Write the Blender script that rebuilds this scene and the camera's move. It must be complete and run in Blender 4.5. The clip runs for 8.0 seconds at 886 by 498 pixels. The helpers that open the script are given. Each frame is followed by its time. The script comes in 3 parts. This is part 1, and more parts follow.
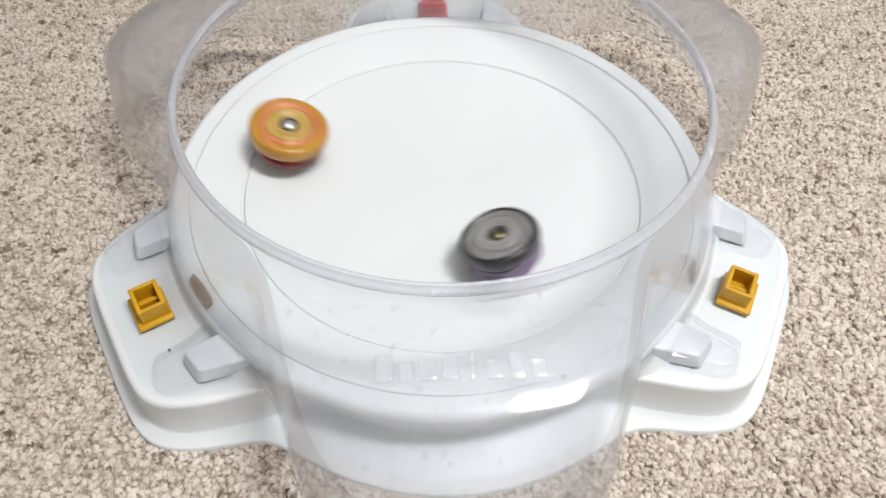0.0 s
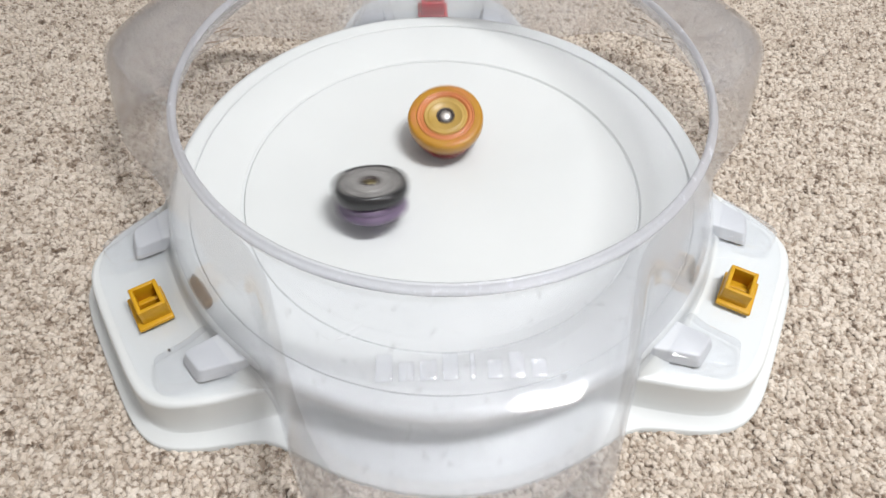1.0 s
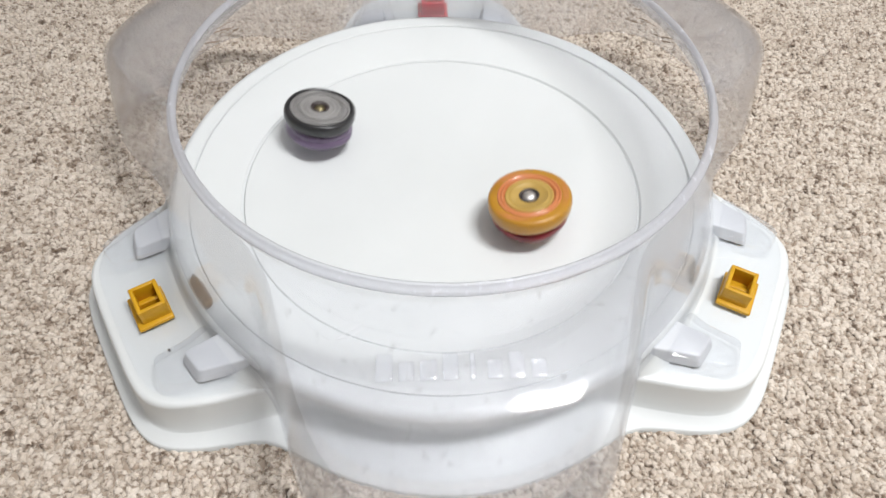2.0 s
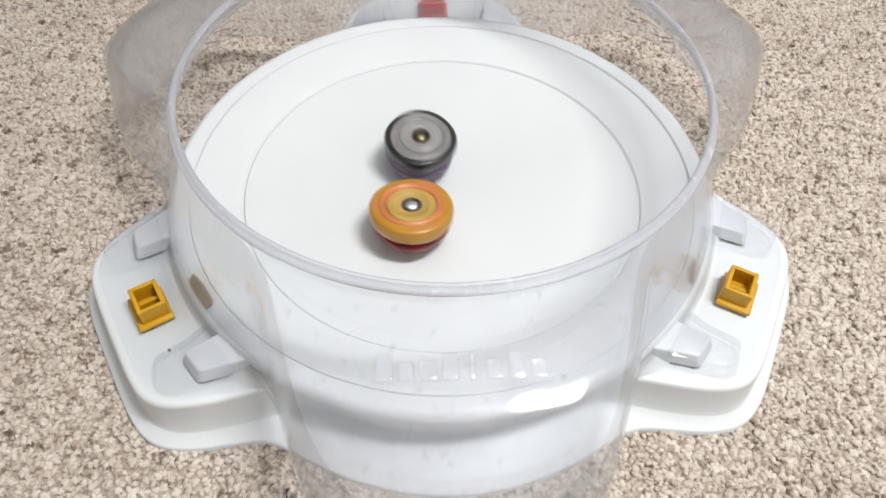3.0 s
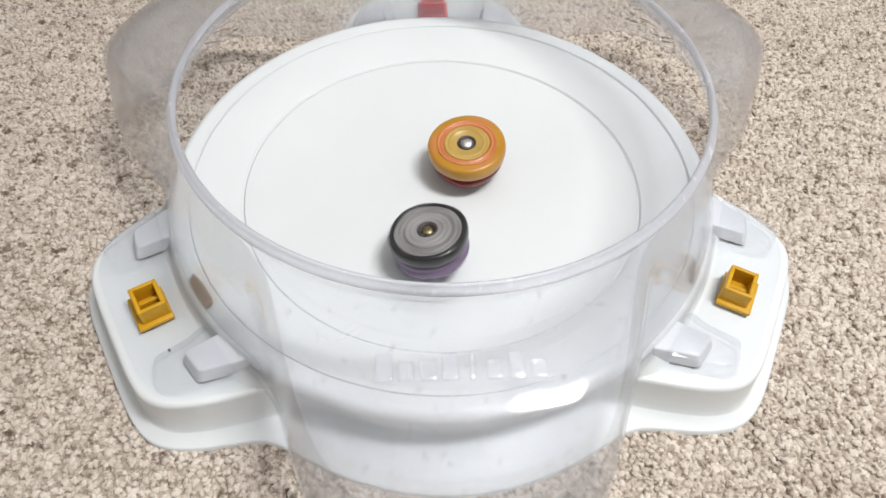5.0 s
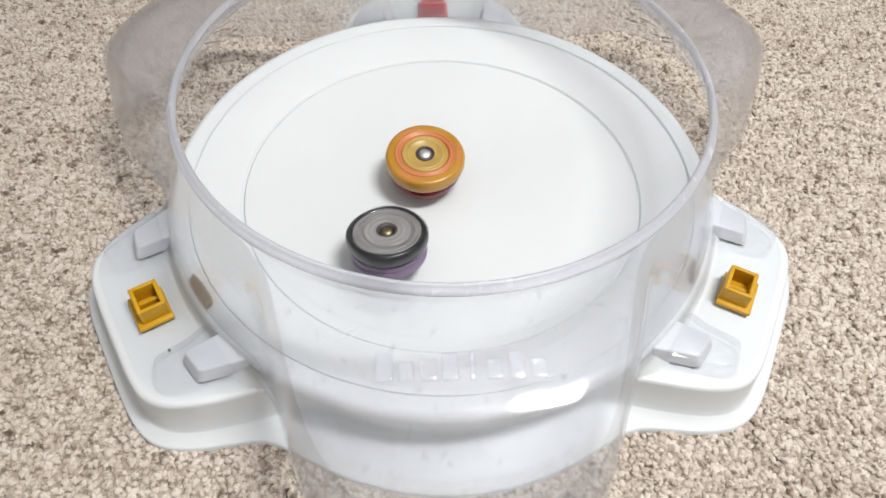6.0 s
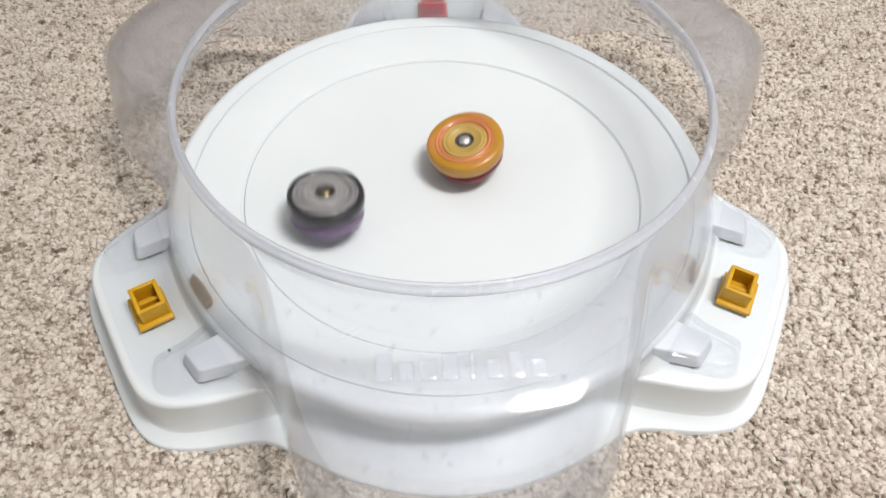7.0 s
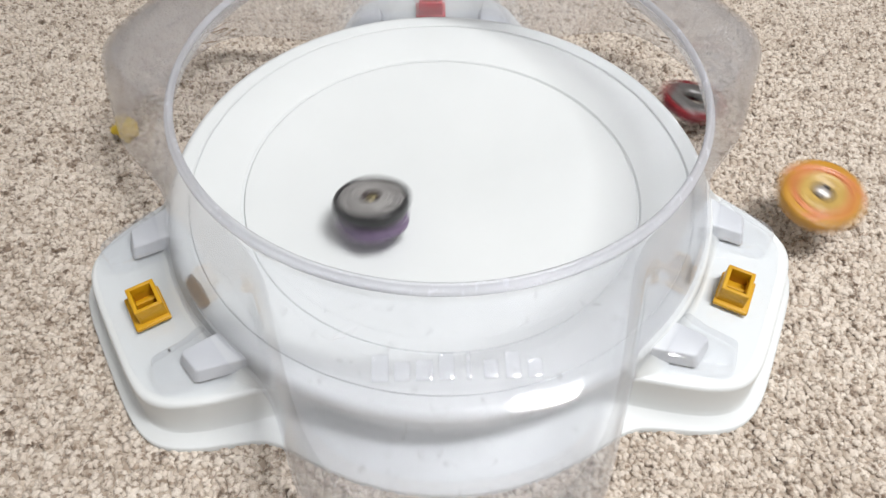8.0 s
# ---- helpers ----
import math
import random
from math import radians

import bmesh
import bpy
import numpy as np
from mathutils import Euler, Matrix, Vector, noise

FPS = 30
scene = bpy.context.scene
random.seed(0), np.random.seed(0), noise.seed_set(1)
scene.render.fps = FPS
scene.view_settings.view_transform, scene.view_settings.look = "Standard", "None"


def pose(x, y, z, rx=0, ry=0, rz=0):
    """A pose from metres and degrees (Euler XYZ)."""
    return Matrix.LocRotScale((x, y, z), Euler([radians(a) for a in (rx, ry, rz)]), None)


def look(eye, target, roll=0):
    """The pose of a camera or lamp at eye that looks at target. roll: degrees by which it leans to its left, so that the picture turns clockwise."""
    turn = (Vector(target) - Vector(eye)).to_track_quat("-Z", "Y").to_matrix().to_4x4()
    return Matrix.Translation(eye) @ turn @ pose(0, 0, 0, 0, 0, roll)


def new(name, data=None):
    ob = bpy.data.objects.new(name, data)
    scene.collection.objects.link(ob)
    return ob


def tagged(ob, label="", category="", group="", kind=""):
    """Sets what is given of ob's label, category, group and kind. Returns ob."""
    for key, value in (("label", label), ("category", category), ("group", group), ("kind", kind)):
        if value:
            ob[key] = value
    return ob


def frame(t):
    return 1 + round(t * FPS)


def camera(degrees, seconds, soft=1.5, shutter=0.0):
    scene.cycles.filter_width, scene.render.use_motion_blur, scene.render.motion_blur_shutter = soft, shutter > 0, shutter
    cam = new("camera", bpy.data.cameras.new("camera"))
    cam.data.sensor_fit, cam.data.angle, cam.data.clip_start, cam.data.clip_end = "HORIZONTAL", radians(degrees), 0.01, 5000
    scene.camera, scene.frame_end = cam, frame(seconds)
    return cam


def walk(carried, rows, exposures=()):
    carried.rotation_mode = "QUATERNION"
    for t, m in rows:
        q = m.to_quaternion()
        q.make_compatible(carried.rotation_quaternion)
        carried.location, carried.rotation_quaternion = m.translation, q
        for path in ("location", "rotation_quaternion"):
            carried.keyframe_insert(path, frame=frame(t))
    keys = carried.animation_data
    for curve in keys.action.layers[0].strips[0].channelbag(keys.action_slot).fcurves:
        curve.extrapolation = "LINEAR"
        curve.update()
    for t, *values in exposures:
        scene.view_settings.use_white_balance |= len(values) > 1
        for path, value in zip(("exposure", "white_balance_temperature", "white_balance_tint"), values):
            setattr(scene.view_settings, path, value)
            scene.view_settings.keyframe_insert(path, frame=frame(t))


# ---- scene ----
# The camera stands still on its stand above the toy arena.
cam = camera(65.7, 8.0, soft=1.5, shutter=0.5)
EYE = Vector((0.00124, -0.2882, 0.32887))
PITCH, YAW, ROLL = radians(51.893), radians(-0.0897), 1.30
AIM = EYE + Vector((-math.sin(YAW) * math.cos(PITCH), math.cos(YAW) * math.cos(PITCH), -math.sin(PITCH)))
walk(cam, [(0.0, look(EYE, AIM, ROLL)), (8.0, look(EYE, AIM, ROLL))], exposures=[(0.0, 0.0), (8.0, 0.0)])

# ---- light: a closed room with one ceiling lamp and an added fill ----
world = bpy.data.worlds.new("room_air")
scene.world = world
world.use_nodes = True
world.node_tree.nodes["Background"].inputs[0].default_value = (0.9, 0.95, 1.0, 1)
world.node_tree.nodes["Background"].inputs[1].default_value = 0.3

LAMP = Vector((0.43, -0.22, 1.32))
lamp_data = bpy.data.lights.new("ceiling_lamp_light", "AREA")
lamp_data.shape, lamp_data.size, lamp_data.size_y = "RECTANGLE", 0.42, 0.13
lamp_data.energy, lamp_data.color = 15.7, (1.0, 0.992, 1.0)
lamp_ob = new("ceiling_lamp_light", lamp_data)
lamp_ob.matrix_basis = pose(LAMP.x, LAMP.y, LAMP.z - 0.075)
# an added upward light over the pendant, fills the room off the ceiling
up_data = bpy.data.lights.new("ceiling_bounce_fill", "AREA")
up_data.shape, up_data.size, up_data.size_y = "RECTANGLE", 0.4, 0.4
up_data.energy, up_data.color = 28, (1.0, 0.99, 1.0)
up_ob = new("ceiling_bounce_fill", up_data)
up_ob.matrix_basis = pose(LAMP.x, LAMP.y, LAMP.z + 0.04, 180, 0, 0)

# the arena is turned a little on the carpet
TURN = 3.26


# ---- material helpers ----
def mat(name):
    m = bpy.data.materials.new(name)
    m.use_nodes = True
    nt = m.node_tree
    return m, nt, nt.nodes["Principled BSDF"]


def node(nt, kind, **inputs):
    n = nt.nodes.new(kind)
    for key, value in inputs.items():
        n.inputs[key.replace("_", " ")].default_value = value
    return n


def ramp(nt, source, stops):
    r = nt.nodes.new("ShaderNodeValToRGB")
    while len(r.color_ramp.elements) < len(stops):
        r.color_ramp.elements.new(0.5)
    for e, (at, c) in zip(r.color_ramp.elements, stops):
        e.position, e.color = at, (*c, 1)
    nt.links.new(source, r.inputs[0])
    return r.outputs[0]


def noise_tex(nt, scale, detail=3.0, rough=0.5, stretch=None):
    co = nt.nodes.new("ShaderNodeTexCoord")
    src = co.outputs["Object"]
    if stretch:
        mp = nt.nodes.new("ShaderNodeMapping")
        mp.inputs["Scale"].default_value = stretch
        nt.links.new(src, mp.inputs[0])
        src = mp.outputs[0]
    n = node(nt, "ShaderNodeTexNoise", Scale=scale, Detail=detail, Roughness=rough)
    nt.links.new(src, n.inputs["Vector"])
    return n.outputs["Fac"]


def bump(nt, bsdf, source, strength, distance):
    b = node(nt, "ShaderNodeBump", Strength=strength, Distance=distance)
    nt.links.new(source, b.inputs["Height"])
    nt.links.new(b.outputs[0], bsdf.inputs["Normal"])


def plastic(name, dark, light, rough=0.35, scale=60.0, metallic=0.0, coat=0.0, grain=0.0004):
    """A moulded surface: two close tones, uneven gloss and a fine relief."""
    m, nt, b = mat(name)
    broad = noise_tex(nt, scale)
    nt.links.new(ramp(nt, broad, [(0.3, dark), (0.7, light)]), b.inputs["Base Color"])
    fine = noise_tex(nt, scale * 14, 2.0)
    rr = node(nt, "ShaderNodeMapRange")
    rr.inputs["To Min"].default_value, rr.inputs["To Max"].default_value = rough - 0.06, rough + 0.08
    nt.links.new(fine, rr.inputs["Value"])
    nt.links.new(rr.outputs[0], b.inputs["Roughness"])
    b.inputs["Metallic"].default_value = metallic
    b.inputs["Coat Weight"].default_value = coat
    bump(nt, b, fine, 0.12, grain)
    return m


WHITE = plastic("white_plastic", (0.685, 0.715, 0.715), (0.735, 0.765, 0.765), 0.42, 9.0)
BLOCK = plastic("lilac_white_plastic", (0.58, 0.605, 0.635), (0.63, 0.655, 0.685), 0.42, 12.0)
YELLOW = plastic("yellow_plastic", (0.52, 0.27, 0.004), (0.62, 0.345, 0.008), 0.42)
RED = plastic("red_plastic", (0.45, 0.02, 0.035), (0.58, 0.04, 0.05), 0.35)
ORANGE = plastic("orange_plastic", (0.38, 0.165, 0.010), (0.52, 0.265, 0.024), 0.3, 90, coat=0.3)
CORAL = plastic("coral_orange_plastic", (0.48, 0.145, 0.045), (0.64, 0.25, 0.10), 0.3, 110, coat=0.3)
TAN = plastic("tan_yellow_plastic", (0.42, 0.27, 0.06), (0.55, 0.37, 0.11), 0.35, 90)
DARK = plastic("black_plastic", (0.012, 0.012, 0.013), (0.03, 0.03, 0.032), 0.3, 50, coat=0.3)
GREY = plastic("grey_plastic", (0.15, 0.147, 0.143), (0.25, 0.245, 0.24), 0.4, 70)
PALE = plastic("pale_grey_plastic", (0.21, 0.205, 0.20), (0.32, 0.315, 0.305), 0.35, 70)
PURPLE = plastic("purple_plastic", (0.12, 0.085, 0.15), (0.23, 0.175, 0.265), 0.3, 50)
MAROON = plastic("maroon_plastic", (0.14, 0.006, 0.010), (0.26, 0.012, 0.018), 0.3, 50)
STEEL = plastic("steel", (0.66, 0.64, 0.61), (0.82, 0.80, 0.77), 0.48, 120, metallic=1.0)
CAST = plastic("cast_metal", (0.20, 0.195, 0.19), (0.36, 0.35, 0.34), 0.36, 160, metallic=0.9)
BRASS = plastic("brass", (0.19, 0.165, 0.09), (0.32, 0.28, 0.16), 0.42, 120, metallic=1.0)
HOLE = plastic("dark_screw_well", (0.035, 0.028, 0.03), (0.07, 0.055, 0.05), 0.5, 120)
SPECK = plastic("dirt_speck", (0.05, 0.045, 0.04), (0.09, 0.08, 0.07), 0.8, 200)
SCUFF = plastic("pale_scratch", (0.66, 0.67, 0.70), (0.76, 0.77, 0.80), 0.6, 200)
GRIME = plastic("brown_grime", (0.24, 0.175, 0.12), (0.38, 0.29, 0.21), 0.8, 300)
TAN_REFLECTION = plastic("tan_reflection", (0.62, 0.565, 0.51), (0.70, 0.65, 0.60), 0.7, 200)
AMBER = plastic("clear_yellow_plastic", (0.75, 0.50, 0.01), (0.90, 0.66, 0.03), 0.25, 60, coat=0.3)
PAINT = plastic("wall_paint", (0.78, 0.78, 0.78), (0.84, 0.84, 0.84), 0.8, 3.0)


def clear_plastic(name, tint, straight, blur_low, blur_high, scuff_low, scuff_high, sheen=0.035):
    """Scratched, slightly frosted clear moulding: blurred seen through, glossy on top, scuffed in patches."""
    m, nt, b = mat(name)
    nt.nodes.remove(b)
    haze = noise_tex(nt, 22.0, 4.0, 0.6)
    wave = noise_tex(nt, 45.0, 3.0, 0.6, (1, 1, 0.35))
    bp = node(nt, "ShaderNodeBump", Strength=0.03, Distance=0.0006)
    nt.links.new(wave, bp.inputs["Height"])

    def spread(low, high):
        rr = node(nt, "ShaderNodeMapRange")
        rr.inputs["From Min"].default_value, rr.inputs["From Max"].default_value = 0.32, 0.72
        rr.inputs["To Min"].default_value, rr.inputs["To Max"].default_value = low, high
        nt.links.new(haze, rr.inputs["Value"])
        return rr.outputs[0]
    through_it = node(nt, "ShaderNodeBsdfRefraction", Color=(*tint, 1), IOR=1.2)
    nt.links.new(spread(blur_low, blur_high), through_it.inputs["Roughness"])
    gloss = node(nt, "ShaderNodeBsdfGlossy", Color=(1, 1, 1, 1), Roughness=0.07)
    facing = node(nt, "ShaderNodeLayerWeight", Blend=0.5)
    power = nt.nodes.new("ShaderNodeMath")
    power.operation = "POWER"
    power.inputs[1].default_value = 4.0
    nt.links.new(facing.outputs["Facing"], power.inputs[0])
    fres = nt.nodes.new("ShaderNodeMath")
    fres.operation = "MULTIPLY_ADD"
    fres.inputs[1].default_value, fres.inputs[2].default_value = 0.42, sheen
    nt.links.new(power.outputs[0], fres.inputs[0])
    for n in (through_it, gloss, facing):
        nt.links.new(bp.outputs[0], n.inputs["Normal"])
    pane = node(nt, "ShaderNodeBsdfTransparent", Color=(*tint, 1))
    body = nt.nodes.new("ShaderNodeMixShader")
    body.inputs[0].default_value = straight
    nt.links.new(through_it.outputs[0], body.inputs[1])
    nt.links.new(pane.outputs[0], body.inputs[2])
    clear = nt.nodes.new("ShaderNodeMixShader")
    nt.links.new(fres.outputs[0], clear.inputs[0])
    nt.links.new(body.outputs[0], clear.inputs[1])
    nt.links.new(gloss.outputs[0], clear.inputs[2])
    scuff = node(nt, "ShaderNodeBsdfDiffuse", Color=(0.78, 0.80, 0.85, 1))
    mix = nt.nodes.new("ShaderNodeMixShader")
    scratch = ramp(nt, noise_tex(nt, 170.0, 3.0, 0.6, (1, 1, 0.16)), [(0.60, (0, 0, 0)), (0.72, (1, 1, 1))])
    worn = nt.nodes.new("ShaderNodeMath")
    worn.operation = "MULTIPLY_ADD"
    worn.inputs[1].default_value = scuff_high * 1.3
    nt.links.new(scratch, worn.inputs[0])
    nt.links.new(spread(scuff_low, scuff_high), worn.inputs[2])
    nt.links.new(worn.outputs[0], mix.inputs[0])
    nt.links.new(clear.outputs[0], mix.inputs[1])
    nt.links.new(scuff.outputs[0], mix.inputs[2])
    nt.links.new(mix.outputs[0], nt.nodes["Material Output"].inputs["Surface"])
    return m


CLEAR = clear_plastic("clear_plastic", (0.984, 0.989, 1.0), 0.80, 0.17, 0.26, 0.028, 0.075)
PLATE = clear_plastic("clear_plate", (0.990, 0.994, 1.0), 0.98, 0.02, 0.05, 0.0, 0.006, 0.025)
RIM = clear_plastic("hazy_rim", (0.985, 0.988, 1.0), 0.5, 0.29, 0.42, 0.2, 0.32, 0.05)
STEP = clear_plastic("clear_step", (0.985, 0.989, 1.0), 0.9, 0.05, 0.12, 0.004, 0.02, 0.06)


def carpet_material():
    """Beige loops with brown ones in streaks; each loop has its own tone."""
    m, nt, b = mat("looped_carpet")
    geo = nt.nodes.new("ShaderNodeNewGeometry")
    streak = noise_tex(nt, 60.0, 4.0, 0.65, (0.4, 1.5, 1))
    patch = noise_tex(nt, 5.0, 2.0)
    add = nt.nodes.new("ShaderNodeMath")
    add.operation = "MULTIPLY_ADD"
    add.inputs[1].default_value = 0.42
    nt.links.new(geo.outputs["Random Per Island"], add.inputs[0])
    nt.links.new(streak, add.inputs[2])
    pale = ramp(nt, add.outputs[0], [(0.36, (0.42, 0.345, 0.275)), (0.50, (0.60, 0.525, 0.44)), (0.68, (0.71, 0.635, 0.55)), (0.95, (0.78, 0.715, 0.63))])
    knots = nt.nodes.new("ShaderNodeMix")
    knots.data_type = "RGBA"
    knots.inputs["B"].default_value = (0.27, 0.21, 0.16, 1)
    nt.links.new(ramp(nt, noise_tex(nt, 120.0, 3.0, 0.6, (1, 0.8, 1)), [(0.575, (0, 0, 0)), (0.66, (1, 1, 1))]), knots.inputs["Factor"])
    nt.links.new(pale, knots.inputs["A"])
    tone = knots.outputs["Result"]
    mix = nt.nodes.new("ShaderNodeMix")
    mix.data_type, mix.blend_type = "RGBA", "MULTIPLY"
    mix.inputs["Factor"].default_value = 0.25
    nt.links.new(tone, mix.inputs["A"])
    nt.links.new(ramp(nt, patch, [(0.3, (0.75, 0.7, 0.65)), (0.7, (1, 1, 1))]), mix.inputs["B"])
    fuzz = nt.nodes.new("ShaderNodeMix")
    fuzz.data_type, fuzz.blend_type = "RGBA", "MULTIPLY"
    fuzz.inputs["Factor"].default_value = 0.45
    nt.links.new(mix.outputs["Result"], fuzz.inputs["A"])
    nt.links.new(ramp(nt, noise_tex(nt, 620.0, 3.0, 0.7), [(0.3, (0.62, 0.58, 0.54)), (0.6, (1, 1, 1))]), fuzz.inputs["B"])
    # shade of the gaps between tufts, painted into the colour as brown noise
    gap_shade = noise_tex(nt, 270.0, 2.5, 0.6, (0.9, 1.15, 1))
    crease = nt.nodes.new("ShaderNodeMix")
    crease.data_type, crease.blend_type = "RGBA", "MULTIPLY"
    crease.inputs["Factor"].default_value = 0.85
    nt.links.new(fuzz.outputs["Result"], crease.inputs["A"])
    nt.links.new(ramp(nt, gap_shade, [(0.35, (0.34, 0.275, 0.215)), (0.48, (1, 1, 1))]), crease.inputs["B"])
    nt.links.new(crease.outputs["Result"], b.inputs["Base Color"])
    b.inputs["Roughness"].default_value = 0.95
    b.inputs["Sheen Weight"].default_value = 0.2
    fibre = noise_tex(nt, 1400.0, 2.0)
    bump(nt, b, fibre, 0.5, 0.0008)
    return m


CARPET = carpet_material()


def woven_floor():
    """The same carpet where it runs on under and beyond the loops."""
    m, nt, b = mat("carpet_backing")
    co = nt.nodes.new("ShaderNodeTexCoord")
    vor = node(nt, "ShaderNodeTexVoronoi", Scale=260.0)
    nt.links.new(co.outputs["Object"], vor.inputs["Vector"])
    tone = ramp(nt, vor.outputs["Distance"], [(0.0, (0.58, 0.51, 0.43)), (0.35, (0.50, 0.43, 0.355)), (0.7, (0.36, 0.295, 0.235))])
    nt.links.new(tone, b.inputs["Base Color"])
    b.inputs["Roughness"].default_value = 0.95
    bump(nt, b, vor.outputs["Distance"], -0.8, 0.002)
    return m


BACKING = woven_floor()


# ---- mesh helpers ----
def mesh_of(name, verts, faces, smooth=True):
    me = bpy.data.meshes.new(name)
    me.from_pydata([tuple(v) for v in verts], [], [tuple(f) for f in faces])
    if smooth:
        me.polygons.foreach_set("use_smooth", [True] * len(me.polygons))
    me.update()
    return me


def piece(name, me, material, parent=None, label="", m=None):
    ob = new(name, me)
    if not me.materials:
        me.materials.append(material)
    if parent:
        ob.parent = parent
    if m:
        ob.matrix_basis = m
    return tagged(ob, label) if label else ob


def part(name, bm, material, parent=None, label="", m=None, smooth=True):
    me = bpy.data.meshes.new(name)
    bmesh.ops.recalc_face_normals(bm, faces=bm.faces)
    bm.to_mesh(me)
    bm.free()
    if smooth:
        me.polygons.foreach_set("use_smooth", [True] * len(me.polygons))
    return piece(name, me, material, parent, label, m)


def thing(name, label, category, m=None, group="", kind=""):
    ob = new(name)
    if m:
        ob.matrix_basis = m
    return tagged(ob, label, category, group, kind)


def turned(profile, n=96, wobble=None):
    """A lathe: rings of (r, z), closed at the axis where r is 0. wobble(angle, r, z) may change r."""
    verts, faces, rings = [], [], []
    for r, z in profile:
        if r == 0:
            rings.append([len(verts)])
            verts.append((0, 0, z))
            continue
        rings.append(list(range(len(verts), len(verts) + n)))
        for i in range(n):
            a = 2 * math.pi * i / n
            q = wobble(a, r, z) if wobble else r
            verts.append((q * math.cos(a), q * math.sin(a), z))
    for lo, hi in zip(rings, rings[1:]):
        for i in range(n):
            j = (i + 1) % n
            if len(lo) == 1 and len(hi) > 1:
                faces.append((lo[0], hi[j], hi[i]))
            elif len(hi) == 1 and len(lo) > 1:
                faces.append((lo[i], lo[j], hi[0]))
            elif len(lo) > 1:
                faces.append((lo[i], lo[j], hi[j], hi[i]))
    return verts, faces


def lathe(name, profile, material, parent=None, label="", n=96, wobble=None, m=None):
    return piece(name, mesh_of(name, *turned(profile, n, wobble)), material, parent, label, m)


def box(bm, x, y, z, sx, sy, sz, bevel=0.0, taper=1.0):
    """A box standing on z, its top narrowed by taper, its edges rounded."""
    r = bmesh.ops.create_cube(bm, size=1.0)["verts"]
    for v in r:
        k = taper if v.co.z > 0 else 1.0
        v.co = Vector((x + v.co.x * sx * k, y + v.co.y * sy * k, z + (v.co.z + 0.5) * sz))
    if bevel:
        edges = list({e for v in r for e in v.link_edges})
        bmesh.ops.bevel(bm, geom=edges, offset=bevel, segments=3, profile=0.5, affect="EDGES", clamp_overlap=True)


def wedge(phi, front, a, b, n):
    """Polar radius of a lobe: a front line at that distance, two slanting flanks, rounded corners."""
    phi = abs(phi)
    if phi > radians(58):
        return 0.0
    f = front / math.cos(phi)
    s = a / (math.sin(phi) + b * math.cos(phi))
    return (f ** -n + s ** -n) ** (-1 / n)


def off_axis(a, first):
    """The angle from the nearest of three axes, 120 degrees apart."""
    return (a - radians(first) + math.pi / 3) % (2 * math.pi / 3) - math.pi / 3


def soft_max(a, b, k):
    return (a ** k + b ** k) ** (1 / k)


# ---- the room ----
def build_room():
    for name, x, y, z, sx, sy, sz in (("wall_north", 0, 2.05, 0, 4.2, 0.1, 2.4), ("wall_south", 0, -2.05, 0, 4.2, 0.1, 2.4),
                                      ("wall_east", 2.05, 0, 0, 0.1, 4.0, 2.4), ("wall_west", -2.05, 0, 0, 0.1, 4.0, 2.4)):
        bm = bmesh.new()
        box(bm, x, y, z, sx, sy, sz)
        tagged(part(name, bm, PAINT, smooth=False), "off-white painted room wall", "wall", kind="structure")
    bm = bmesh.new()
    box(bm, 0, 0, 2.4, 4.2, 4.2, 0.1)
    tagged(part("ceiling", bm, PAINT, smooth=False), "plain white painted ceiling", "ceiling", kind="structure")
    lamp = thing("ceiling_lamp", "square white pendant lamp hung from the ceiling, switched on", "lamp", pose(LAMP.x, LAMP.y, LAMP.z - 0.06))
    bm = bmesh.new()
    box(bm, 0, 0, 0, 0.50, 0.44, 0.08, 0.01)
    part("housing", bm, PAINT, lamp)
    lathe("cord", [(0, 0.08), (0.006, 0.08), (0.006, 1.138), (0, 1.138)], PAINT, lamp, n=12)


